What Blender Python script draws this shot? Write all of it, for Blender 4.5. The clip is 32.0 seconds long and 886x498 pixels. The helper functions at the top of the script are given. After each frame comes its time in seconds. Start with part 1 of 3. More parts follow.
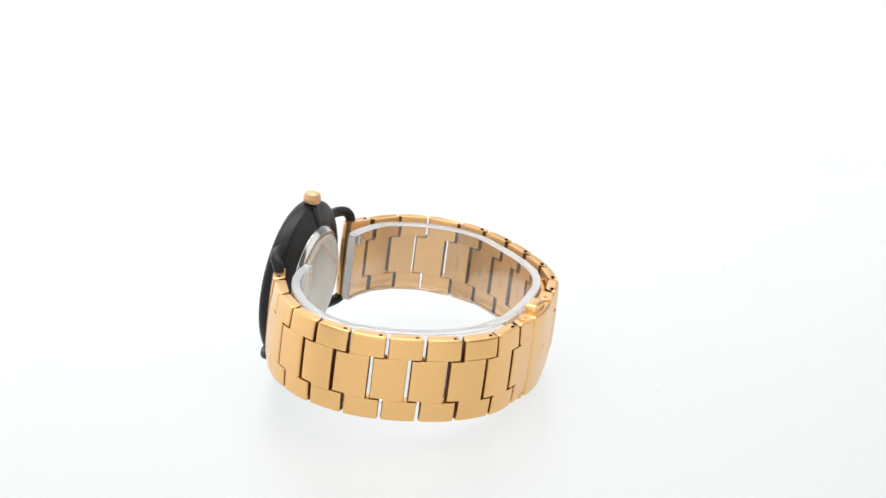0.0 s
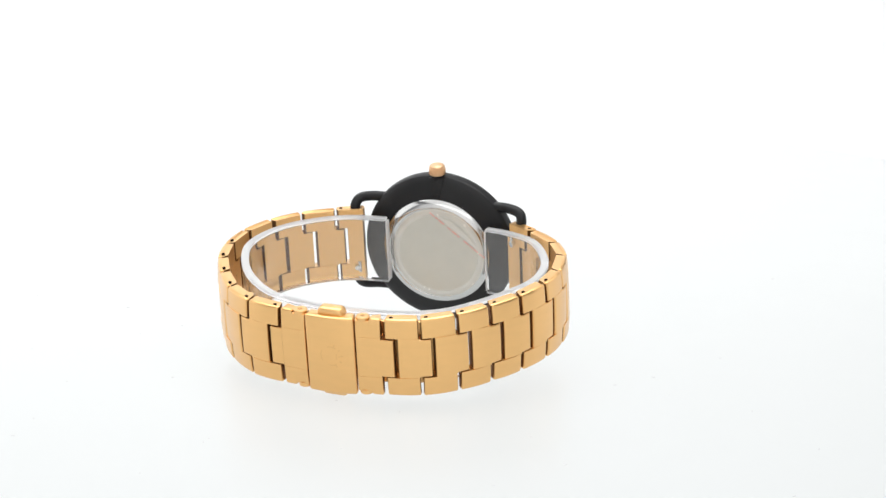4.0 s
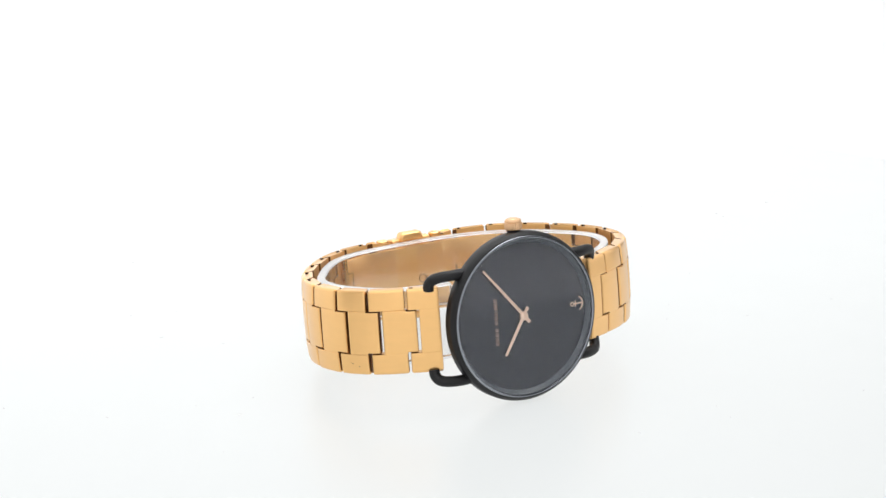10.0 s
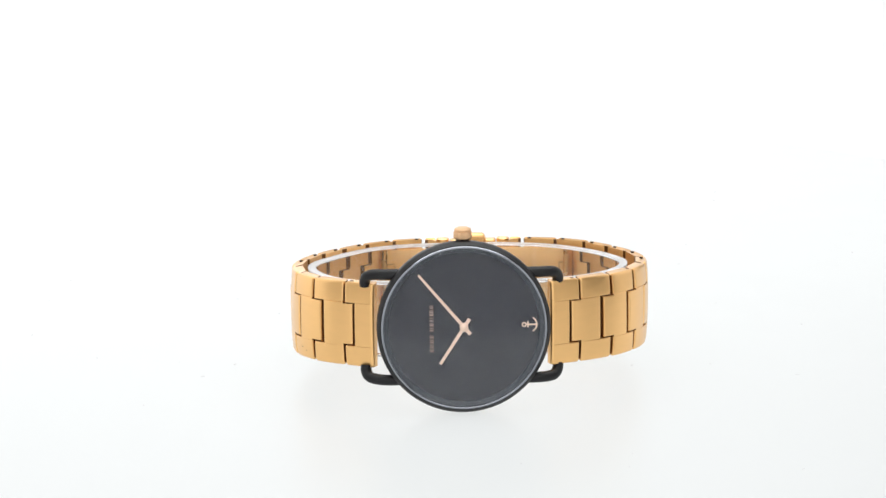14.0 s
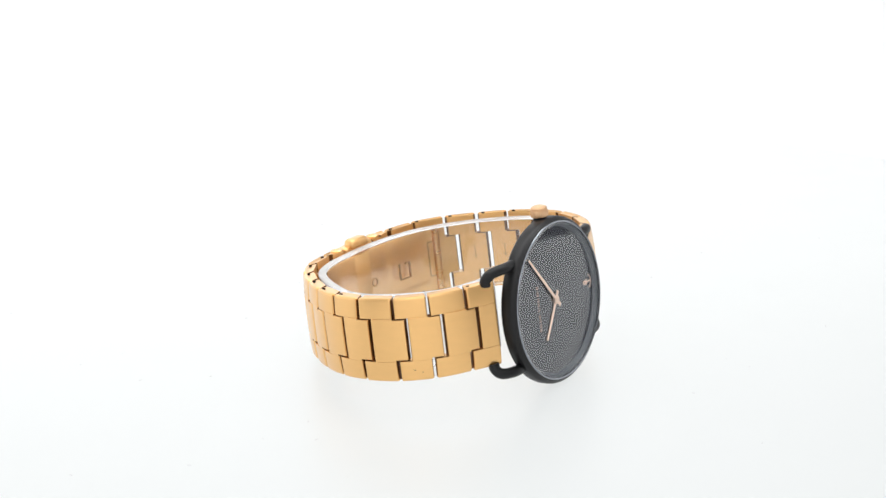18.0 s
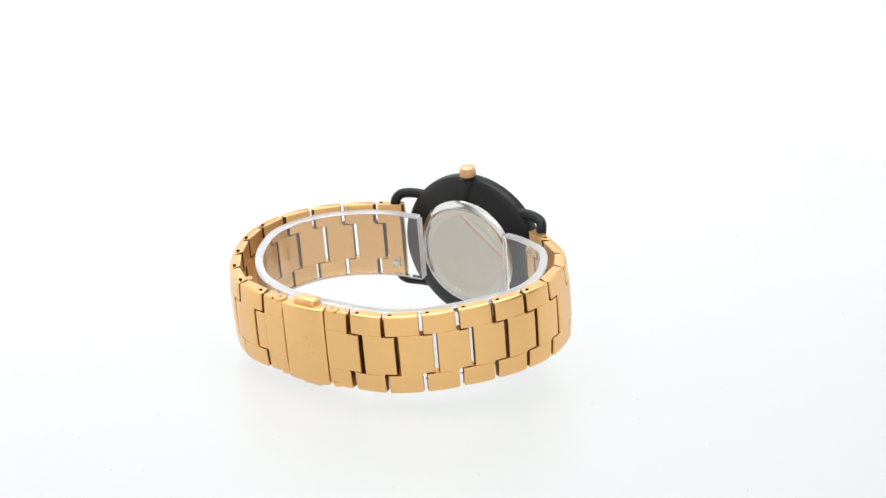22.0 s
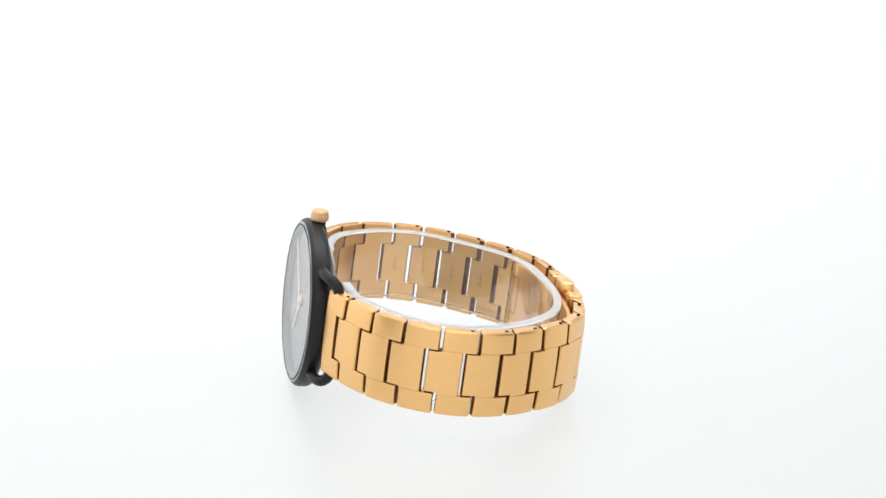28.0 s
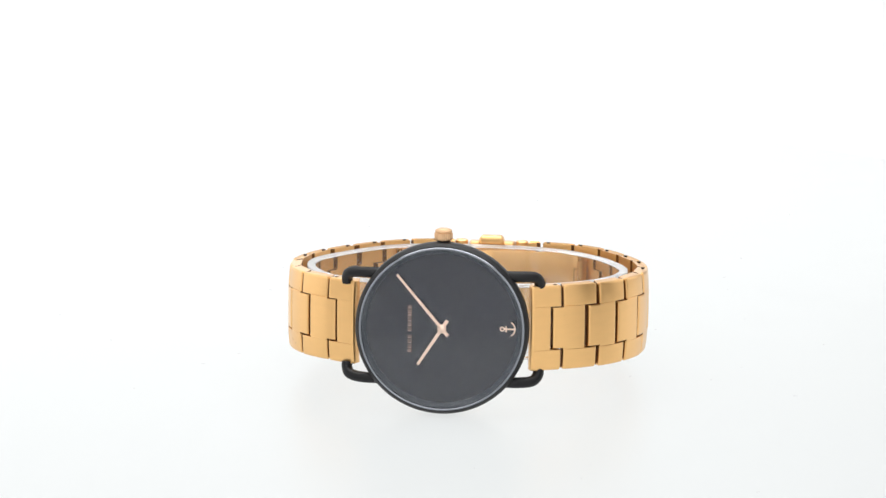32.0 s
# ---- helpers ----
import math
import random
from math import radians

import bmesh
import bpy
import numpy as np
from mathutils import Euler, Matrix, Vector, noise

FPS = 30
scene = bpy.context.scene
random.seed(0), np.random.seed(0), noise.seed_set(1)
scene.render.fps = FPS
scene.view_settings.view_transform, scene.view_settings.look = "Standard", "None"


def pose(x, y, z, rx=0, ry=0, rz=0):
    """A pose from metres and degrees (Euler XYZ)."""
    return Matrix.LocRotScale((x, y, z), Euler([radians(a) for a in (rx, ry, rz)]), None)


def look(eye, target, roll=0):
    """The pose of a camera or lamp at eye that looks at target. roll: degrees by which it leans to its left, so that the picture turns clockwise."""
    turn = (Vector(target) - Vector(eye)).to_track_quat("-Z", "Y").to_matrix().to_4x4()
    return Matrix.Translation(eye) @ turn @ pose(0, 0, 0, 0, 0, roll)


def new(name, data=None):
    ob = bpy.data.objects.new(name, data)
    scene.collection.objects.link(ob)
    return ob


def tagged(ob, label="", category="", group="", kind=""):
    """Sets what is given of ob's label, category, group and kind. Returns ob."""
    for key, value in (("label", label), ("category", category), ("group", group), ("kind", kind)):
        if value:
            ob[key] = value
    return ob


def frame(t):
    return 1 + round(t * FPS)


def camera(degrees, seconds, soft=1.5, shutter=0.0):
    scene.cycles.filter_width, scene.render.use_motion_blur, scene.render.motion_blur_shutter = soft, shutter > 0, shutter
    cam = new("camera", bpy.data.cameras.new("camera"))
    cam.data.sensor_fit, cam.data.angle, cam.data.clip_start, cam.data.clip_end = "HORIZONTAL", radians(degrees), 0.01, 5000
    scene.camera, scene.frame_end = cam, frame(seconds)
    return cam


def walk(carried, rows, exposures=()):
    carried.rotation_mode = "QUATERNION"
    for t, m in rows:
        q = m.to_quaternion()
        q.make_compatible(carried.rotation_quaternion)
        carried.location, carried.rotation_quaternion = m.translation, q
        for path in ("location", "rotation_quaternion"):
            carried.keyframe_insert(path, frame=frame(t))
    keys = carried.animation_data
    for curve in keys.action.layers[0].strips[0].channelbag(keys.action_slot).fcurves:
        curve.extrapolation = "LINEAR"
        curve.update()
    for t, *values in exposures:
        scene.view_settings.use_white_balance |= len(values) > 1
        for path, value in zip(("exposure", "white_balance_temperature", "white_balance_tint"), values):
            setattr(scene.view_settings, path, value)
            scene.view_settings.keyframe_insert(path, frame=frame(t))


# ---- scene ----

MM = 0.001
LIFT = 24.1                     # height of the turning axis' reference point over the turntable, mm
DIST, PITCH = 428.6, 17.55      # camera distance in mm and downward pitch in degrees

# ---- camera: stands still on a tripod ----
cam = camera(23.29, 32.0, soft=1.5)
cy, sy = math.cos(radians(PITCH)), math.sin(radians(PITCH))
eye = Vector((3.01, -DIST * cy, DIST * sy + LIFT - 0.08)) * MM
aim = eye + Vector((0, cy, -sy)) * 0.4
walk(cam, [(0.0, look(eye, aim, -0.12)), (32.0, look(eye, aim, -0.12))])

# ---- world and lamps: a small product studio, its softboxes all out of view ----
world = bpy.data.worlds.new("studio_dim")
world.use_nodes = True
world.node_tree.nodes["Background"].inputs[0].default_value = (1, 1, 1, 1)
world.node_tree.nodes["Background"].inputs[1].default_value = 0.15
scene.world = world
scene.view_settings.exposure = 0.0


def softbox(name, at, target, w, h, watts, colour=(1, 1, 1)):
    data = bpy.data.lights.new(name, "AREA")
    data.shape, data.size, data.size_y = "RECTANGLE", w, h
    data.energy, data.color = watts, colour
    ob = new(name, data)
    ob.matrix_world = look(at, target)
    return ob


softbox("overhead_softbox", (0, -0.38, 0.62), (0, -0.36, 0), 1.1, 1.5, 4.6)
# front and side boxes: unseen fill, added to brighten the gold
softbox("front_fill_softbox", (0, -0.82, 0.36), (0, 0, 0.12), 2.2, 0.85, 4.2)
softbox("side_fill_left", (-0.68, 0.24, 0.27), (0, 0.03, 0.10), 1.15, 0.6, 2.5)
softbox("side_fill_right", (0.78, 0.22, 0.26), (0, 0.05, 0.10), 0.62, 0.6, 1.4)
softbox("backdrop_lamp", (0, 0.14, 0.60), (0, 0.30, 0.02), 1.0, 0.35, 4.4)


# ---- materials ----
def material(name, colour, rough=0.5, metal=0.0, vary=0.0, scale=400.0, bump=0.0, bump_scale=2000.0, stretch=(1, 1, 1), **inputs):
    m = bpy.data.materials.new(name)
    m.use_nodes = True
    nt = m.node_tree
    b = nt.nodes["Principled BSDF"]
    b.inputs["Base Color"].default_value = (*colour, 1)
    b.inputs["Roughness"].default_value = rough
    b.inputs["Metallic"].default_value = metal
    for k, v in inputs.items():
        b.inputs[k.replace("_", " ")].default_value = v
    tc = nt.nodes.new("ShaderNodeTexCoord")
    mp = nt.nodes.new("ShaderNodeMapping")
    mp.inputs["Scale"].default_value = stretch
    nt.links.new(tc.outputs["Object"], mp.inputs["Vector"])
    if vary:
        n = nt.nodes.new("ShaderNodeTexNoise")
        n.inputs["Scale"].default_value = scale
        n.inputs["Detail"].default_value = 5
        nt.links.new(mp.outputs[0], n.inputs["Vector"])
        r = nt.nodes.new("ShaderNodeMapRange")
        r.inputs["To Min"].default_value = max(0.0, rough - vary)
        r.inputs["To Max"].default_value = rough + vary
        nt.links.new(n.outputs["Fac"], r.inputs["Value"])
        nt.links.new(r.outputs[0], b.inputs["Roughness"])
        h = nt.nodes.new("ShaderNodeMix")
        h.data_type = "RGBA"
        h.inputs[6].default_value = (*[c * 0.93 for c in colour], 1)
        h.inputs[7].default_value = (*[min(1, c * 1.05) for c in colour], 1)
        nt.links.new(n.outputs["Fac"], h.inputs[0])
        nt.links.new(h.outputs[2], b.inputs["Base Color"])
    if bump:
        n2 = nt.nodes.new("ShaderNodeTexNoise")
        n2.inputs["Scale"].default_value = bump_scale
        n2.inputs["Detail"].default_value = 3
        nt.links.new(mp.outputs[0], n2.inputs["Vector"])
        bp = nt.nodes.new("ShaderNodeBump")
        bp.inputs["Strength"].default_value = bump
        bp.inputs["Distance"].default_value = 0.00003
        nt.links.new(n2.outputs["Fac"], bp.inputs["Height"])
        nt.links.new(bp.outputs[0], b.inputs["Normal"])
    return m


GOLD = material("satin_gold_plating", (0.865, 0.515, 0.202), 0.35, 1.0, vary=0.07, scale=250, bump=0.35, bump_scale=420, stretch=(0.7, 1, 2.5), Coat_Weight=0.55, Coat_Roughness=0.2)
GOLD_POLISHED = material("polished_gold_plating", (0.77, 0.47, 0.20), 0.28, 1.0, vary=0.05, scale=300)
EMBLEM = material("etched_gold", (0.80, 0.475, 0.19), 0.45, 1.0, vary=0.05)
ARROW = material("darker_gold", (0.56, 0.33, 0.135), 0.45, 1.0, vary=0.05)
SCUFF = material("scuffed_gold", (0.42, 0.24, 0.10), 0.6, 0.8, vary=0.1)
ROSE = material("rose_gold", (0.76, 0.49, 0.285), 0.42, 1.0, vary=0.05, scale=300)
HAND = material("pale_rose_gold", (0.85, 0.64, 0.52), 0.35, 1.0, vary=0.05, scale=300)
PRINT = material("rose_gold_print", (0.55, 0.37, 0.29), 0.5, 0.6, vary=0.05)
BLACK = material("matt_black_plating", (0.007, 0.007, 0.0078), 0.42, 0.0, vary=0.08, scale=500, bump=0.15, Specular_IOR_Level=0.3)
RING = material("bevel_light_ring", (0.075, 0.085, 0.098), 0.35, 0.0, vary=0.05)
RIM = material("polished_grey_rim", (0.27, 0.285, 0.315), 0.22, 1.0, vary=0.05, scale=300)
# the coat is added to mirror what the glass above should mirror
DIAL = material("dark_grey_dial_with_glass_sheen", (0.0105, 0.0128, 0.0205), 0.6, 0.0, vary=0.05, scale=300, Specular_IOR_Level=0.08, Coat_Weight=1.0, Coat_IOR=1.64, Coat_Roughness=0.045)
STEEL = material("polished_steel", (0.62, 0.62, 0.61), 0.16, 1.0, vary=0.05, scale=300)
FILM = material("milky_protective_film", (0.57, 0.55, 0.49), 0.32, 0.3, vary=0.08, scale=250)
RED = material("pale_red_print", (0.70, 0.36, 0.31), 0.5, vary=0.05, scale=900)
FILM_PALE = material("pale_film_border_and_highlight", (0.63, 0.61, 0.56), 0.25, 0.2, vary=0.08, scale=400)
# dark copy of the gold: paints the shade inside the link gaps
LINK_SHADE = material("link_gap_shade_gold", (0.25, 0.112, 0.036), 0.6, 1.0, vary=0.05)
# near-black that paints the dark inside of a pin hole
HOLE_SHADE = material("pin_hole_shade", (0.02, 0.010, 0.006), 0.8, vary=0.05, Specular_IOR_Level=0.05)
# IOR far below real glass, since the dial's coat reflects in its place
GLASS = material("low_ior_glass", (1, 1, 1), 0.0, 0.0, IOR=1.13, Transmission_Weight=1.0)
CLEAR = material("clear_plastic", (0.985, 0.985, 0.985), 0.05, 0.0, IOR=1.49, Transmission_Weight=0.978)
# emission is added to whiten the disc and wash out shadows on it
ACRYLIC = material("glowing_white_acrylic", (0.085, 0.089, 0.090), 0.36, 0.0, vary=0.05, scale=60, Specular_IOR_Level=0.3, Emission_Color=(0.975, 1, 0.995, 1), Emission_Strength=0.725)
PAPER = material("white_backdrop_paper", (0.86, 0.865, 0.87), 0.8, 0.0, vary=0.04, scale=30)
FROST = material("frosted_plastic_edge", (0.88, 0.88, 0.885), 0.3, 0.0, vary=0.05, IOR=1.25, Transmission_Weight=0.88)
CUT = material("pale_cut_plastic", (0.86, 0.84, 0.83), 0.35, 0.0, vary=0.05, IOR=1.2, Transmission_Weight=0.6)
DUST = material("pale_grey_dust", (0.72, 0.72, 0.73), 0.9, vary=0.05)
TABLE = material("charcoal_table_top", (0.06, 0.06, 0.065), 0.7, 0.0, vary=0.08, scale=40)
WALL = material("grey_studio_wall", (0.42, 0.42, 0.43), 0.85, 0.0, vary=0.05, scale=8)
WALL_DARK = material("dark_studio_wall", (0.22, 0.22, 0.225), 0.85, 0.0, vary=0.05, scale=8)
WALL_WHITE = material("white_studio_wall", (0.80, 0.80, 0.80), 0.85, 0.0, vary=0.05, scale=8)


# ---- building helpers; sizes of the watch are in millimetres ----
def part(name, bm, mat, parent, label="", smooth=35):
    bmesh.ops.recalc_face_normals(bm, faces=bm.faces[:])
    bmesh.ops.scale(bm, vec=(MM, MM, MM), verts=bm.verts[:])
    me = bpy.data.meshes.new(name)
    bm.to_mesh(me)
    bm.free()
    me.materials.append(mat)
    # second slot: the darkened gold for faces that lie in a gap
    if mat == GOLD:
        me.materials.append(LINK_SHADE)
    for p in me.polygons:
        p.use_smooth = True
    me.set_sharp_from_angle(angle=radians(smooth))
    return place(name, me, parent, Matrix(), label)


def place(name, me, parent, m, label=""):
    ob = new(name, me)
    ob.parent = parent
    ob.matrix_basis = m
    return tagged(ob, label)


def box(bm, x0, x1, y0, y1, z0, z1):
    vs = [bm.verts.new((x, y, z)) for x in (x0, x1) for y in (y0, y1) for z in (z0, z1)]
    for f in ((0, 1, 3, 2), (4, 6, 7, 5), (0, 4, 5, 1), (2, 3, 7, 6), (0, 2, 6, 4), (1, 5, 7, 3)):
        bm.faces.new([vs[i] for i in f])
    return vs


def bevel(bm, width, segments=2, angle=30):
    bmesh.ops.recalc_face_normals(bm, faces=bm.faces[:])
    edges = [e for e in bm.edges if len(e.link_faces) == 2 and e.calc_face_angle(0) > radians(angle)]
    bmesh.ops.bevel(bm, geom=edges, offset=width, segments=segments, profile=0.5, affect="EDGES", clamp_overlap=True)


def lathe(bm, profile, n=96, axis="y", closed=False):
    """Turns a profile of (radius, height) round an axis."""
    rings = []
    for r, h in profile:
        if r < 1e-6:
            rings.append([bm.verts.new((0, h, 0) if axis == "y" else (0, 0, h))])
            continue
        ring = []
        for i in range(n):
            a = 2 * math.pi * i / n
            ring.append(bm.verts.new((r * math.cos(a), h, r * math.sin(a)) if axis == "y" else (r * math.cos(a), r * math.sin(a), h)))
        rings.append(ring)
    pairs = list(zip(rings, rings[1:])) + ([(rings[-1], rings[0])] if closed else [])
    for a, b in pairs:
        for i in range(n):
            j = (i + 1) % n
            if len(a) == 1 and len(b) == 1:
                continue
            if len(a) == 1:
                bm.faces.new((a[0], b[i], b[j]))
            elif len(b) == 1:
                bm.faces.new((a[i], b[0], a[j]))
            else:
                bm.faces.new((a[i], b[i], b[j], a[j]))


def spline(points, n=24):
    """Points along a smooth curve through the given ones."""
    p = [Vector(q) for q in points]
    p = [2 * p[0] - p[1]] + p + [2 * p[-1] - p[-2]]
    out = []
    for a, b, c, d in zip(p, p[1:], p[2:], p[3:]):
        for i in range(n):
            t = i / n
            out.append(0.5 * (2 * b + (c - a) * t + (2 * a - 5 * b + 4 * c - d) * t * t + (3 * b - 3 * c + d - a) * t ** 3))
    out.append(p[-2])
    return out


class Track:
    """A curve that is read by its length."""
    def __init__(self, points):
        self.p = points
        self.s = [0.0]
        for a, b in zip(points, points[1:]):
            self.s.append(self.s[-1] + (b - a).length)
        self.length = self.s[-1]

    def at(self, s):
        s = min(max(s, 0.0), self.length)
        i = min(max(int(np.searchsorted(self.s, s)) - 1, 0), len(self.p) - 2)
        k = (s - self.s[i]) / (self.s[i + 1] - self.s[i])
        return self.p[i].lerp(self.p[i + 1], k)


def tube(bm, points, radius, n=14, ends=True):
    """A round bar along points."""
    rings = []
    for i, q in enumerate(points):
        d = (points[min(i + 1, len(points) - 1)] - points[max(i - 1, 0)]).normalized()
        u = d.cross(Vector((0, 1, 0.01))).normalized()
        w = d.cross(u)
        rings.append([bm.verts.new(q + radius * (math.cos(2 * math.pi * k / n) * u + math.sin(2 * math.pi * k / n) * w)) for k in range(n)])
    for a, b in zip(rings, rings[1:]):
        for k in range(n):
            bm.faces.new((a[k], b[k], b[(k + 1) % n], a[(k + 1) % n]))
    if ends:
        bm.faces.new(rings[0])
        bm.faces.new(rings[-1])


def ribbon(bm, points, out, inn, z0, z1):
    """A standing strip along plan points, from out to inn millimetres to the left of its way."""
    loops = []
    for i, q in enumerate(points):
        d = (points[min(i + 1, len(points) - 1)] - points[max(i - 1, 0)]).normalized()
        nrm = Vector((-d.y, d.x))
        a, b = q + nrm * out, q + nrm * inn
        loops.append([bm.verts.new(v) for v in ((a.x, a.y, z0), (a.x, a.y, z1), (b.x, b.y, z1), (b.x, b.y, z0))])
    for a, b in zip(loops, loops[1:]):
        for k in range(4):
            bm.faces.new((a[k], b[k], b[(k + 1) % 4], a[(k + 1) % 4]))
    bm.faces.new(loops[0])
    bm.faces.new(loops[-1])


# ---- the setting ----
def setting():
    def sheet(name, pts, mat, kind="structure", label="", category=""):
        bm = bmesh.new()
        for quad in pts:
            bm.faces.new([bm.verts.new(v) for v in quad])
        bmesh.ops.remove_doubles(bm, verts=bm.verts[:], dist=1e-5)
        bmesh.ops.recalc_face_normals(bm, faces=bm.faces[:])
        me = bpy.data.meshes.new(name)
        bm.to_mesh(me)
        bm.free()
        me.materials.append(mat)
        for p in me.polygons:
            p.use_smooth = True
        me.set_sharp_from_angle(angle=radians(50))
        ob = new(name, me)
        return tagged(ob, label, category, "", kind)

    # a paper sweep: table, rounded heel and back wall in one sheet
    prof = [(-0.95, -0.012), (0.30, -0.012)]
    for k in range(1, 13):
        a = math.pi / 2 * k / 12
        prof.append((0.30 + 0.25 * math.sin(a), 0.238 - 0.25 * math.cos(a)))
    prof.append((0.55, 0.70))
    # e: right edge, out of view, kept short for the dial's dark reflection
    w, e = 0.62, 0.25
    quads = [[(-w, a[0], a[1]), (e, a[0], a[1]), (e, b[0], b[1]), (-w, b[0], b[1])] for a, b in zip(prof, prof[1:])]
    ob = sheet("backdrop", quads, PAPER, label="white paper sweep under and behind the turntable")
    s = ob.modifiers.new("thickness", "SOLIDIFY")
    s.thickness, s.offset = 0.001, 0
    # out of view: added so gold and dial mirror white from the front
    sheet("unseen_reflector_board", [[(-1.1, -1.35, -0.0128), (0.62, -1.35, -0.0128), (0.62, -0.09, -0.0128), (-1.1, -0.09, -0.0128)]], PAPER, label="unseen white reflector board added before the turntable")
    # unseen dark top, added to be mirrored beside the white paper
    bm = bmesh.new()
    box(bm, -660, 660, -1000, 600, -45, -13)
    bevel(bm, 3)
    tagged(part("table", bm, TABLE, None), "unseen dark table added under the paper sweep for reflections", "table")
    # the plain unseen room that closes the place, its right wall darkened for reflections
    X, Y0, Y1, Z0, Z1 = 1.15, -1.4, 0.9, -0.75, 1.5
    sheet("floor", [[(-X, Y0, Z0), (X, Y0, Z0), (X, Y1, Z0), (-X, Y1, Z0)]], WALL)
    sheet("ceiling", [[(-X, Y0, Z1), (X, Y0, Z1), (X, Y1, Z1), (-X, Y1, Z1)]], WALL_WHITE)
    sheet("wall_left", [[(-X, Y0, Z0), (-X, Y1, Z0), (-X, Y1, Z1), (-X, Y0, Z1)]], WALL)
    sheet("wall_right", [[(X, Y0, Z0), (X, Y1, Z0), (X, Y1, Z1), (X, Y0, Z1)]], WALL_DARK)
    sheet("wall_back", [[(-X, Y1, Z0), (X, Y1, Z0), (X, Y1, Z1), (-X, Y1, Z1)]], WALL_WHITE)
    sheet("wall_front", [[(-X, Y0, Z0), (X, Y0, Z0), (X, Y0, Z1), (-X, Y0, Z1)]], WALL_WHITE)


def turntable():
    base = new("turntable")
    tagged(base, "round white glossy acrylic turntable, given a glow that washes out shadows", "turntable")
    bm = bmesh.new()
    # the disc glows by its material alone; no lamp stands beneath
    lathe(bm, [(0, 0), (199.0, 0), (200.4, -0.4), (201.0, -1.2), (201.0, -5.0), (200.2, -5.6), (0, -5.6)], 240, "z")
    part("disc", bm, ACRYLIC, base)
    bm = bmesh.new()
    lathe(bm, [(0, -5.7), (150, -5.7), (152, -7.0), (152, -11.4), (0, -11.4)], 96, "z")
    part("base_ring", bm, WALL_WHITE, base)
    return base


# ---- the wristwatch: x to the six o'clock side, -y out of the face, z to the crown ----
LEFT = [(-17.1, -23.4), (-20.8, -21.65), (-27.3, -17.8), (-31.9, -12.5), (-33.9, -5.4), (-33.4, 2.0), (-30.9, 8.7), (-27.0, 14.7), (-22.5, 20.1), (-17.1, 24.7), (-10.1, 27.3), (-2.0, 28.15)]
RIGHT = [(16.8, -22.7), (20.45, -21.1), (27.0, -17.7), (32.7, -12.7), (36.5, -5.8), (37.8, 1.3), (36.5, 8.6), (33.3, 15.1), (28.9, 21.2), (23.3, 25.9), (16.3, 27.9), (8.1, 28.6)]
THICK = 2.5                # link thickness
HALF_MID, HALF = 4.2, 8.2  # half height of the middle row, and of the whole bracelet
GAP = 0.82


def slab(bm, length, z0, z1, thick, arch=0.18, drop=0.0, ends=(0.26, 0.26)):
    """A link block: x along the bracelet from 0, y = 0 at its outer skin, arched a little, with rounded ends and rims."""
    def steps(a, b, ra, rb, n):
        out = [a, a + 0.3 * ra, a + ra, a + ra + 0.12]
        out += [a + (b - a) * i / n for i in range(1, n)]
        out += [b - rb - 0.12, b - rb, b - 0.3 * rb, b]
        return sorted(set(round(v, 4) for v in out if a <= v <= b))
    def rounding(q, r):
        return 0.0 if q >= r or r <= 0 else r - math.sqrt(max(0.0, r * r - (r - q) ** 2))
    def inset(e):
        return 0.42 if e > 0.2 else 0.5 * e
    rim0 = 0.46 if z0 <= -HALF + 0.01 else (0.2 if ends[1] == 0.0 else 0.06)
    rim1 = 0.46 if z1 >= HALF - 0.01 else (0.2 if ends[1] == 0.0 else 0.06)
    def y_out(x, z):
        s = 2 * x / length - 1
        k = (abs(z) - HALF_MID) / (HALF - HALF_MID) if abs(z) > HALF_MID else 0.0
        return 0.1 - arch * s * s - 0.22 * (z / HALF) ** 2 - drop * k * k - max(rounding(x, ends[0]), rounding(length - x, ends[1])) - max(rounding(z - z0, rim0), rounding(z1 - z, rim1))
    xs, zs = steps(0, length, *ends, 5), steps(z0, z1, rim0, rim1, 3)
    def corner(x, z):
        """The rims at the bracelet's edges are rounded off towards the ends of the block."""
        c = max(rounding(x, 0.5) if ends[0] > 0 else 0.0, rounding(length - x, 0.5) if ends[1] > 0 else 0.0)
        return max(min(z, z1 - c if z1 >= HALF - 0.01 else z1), z0 + c if z0 <= -HALF + 0.01 else z0)
    out = [[bm.verts.new((x, y_out(x, z), corner(x, z))) for z in zs] for x in xs]
    inn = [[bm.verts.new((x, -thick, corner(x, z))) for z in (z0, z1)] for x in (inset(ends[0]), length - inset(ends[1]))]
    waist = [[bm.verts.new((x, -0.5 * thick, corner(x, z))) for z in (z0, z1)] for x in (0.12 * inset(ends[0]), length - 0.12 * inset(ends[1]))]
    nx, nz = len(xs) - 1, len(zs) - 1
    for i in range(nx):
        for j in range(nz):
            bm.faces.new((out[i][j], out[i + 1][j], out[i + 1][j + 1], out[i][j + 1]))
    bm.faces.new((inn[0][0], inn[0][1], inn[1][1], inn[1][0]))
    # neck sides and end faces get the painted gap shade
    neck = ends[1] == 0.0
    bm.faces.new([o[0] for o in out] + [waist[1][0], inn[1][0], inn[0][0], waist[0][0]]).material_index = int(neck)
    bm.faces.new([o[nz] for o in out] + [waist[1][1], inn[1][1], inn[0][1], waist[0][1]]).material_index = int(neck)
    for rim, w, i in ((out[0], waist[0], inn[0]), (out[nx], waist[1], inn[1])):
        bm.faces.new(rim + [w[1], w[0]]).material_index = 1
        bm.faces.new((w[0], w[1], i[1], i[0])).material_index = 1


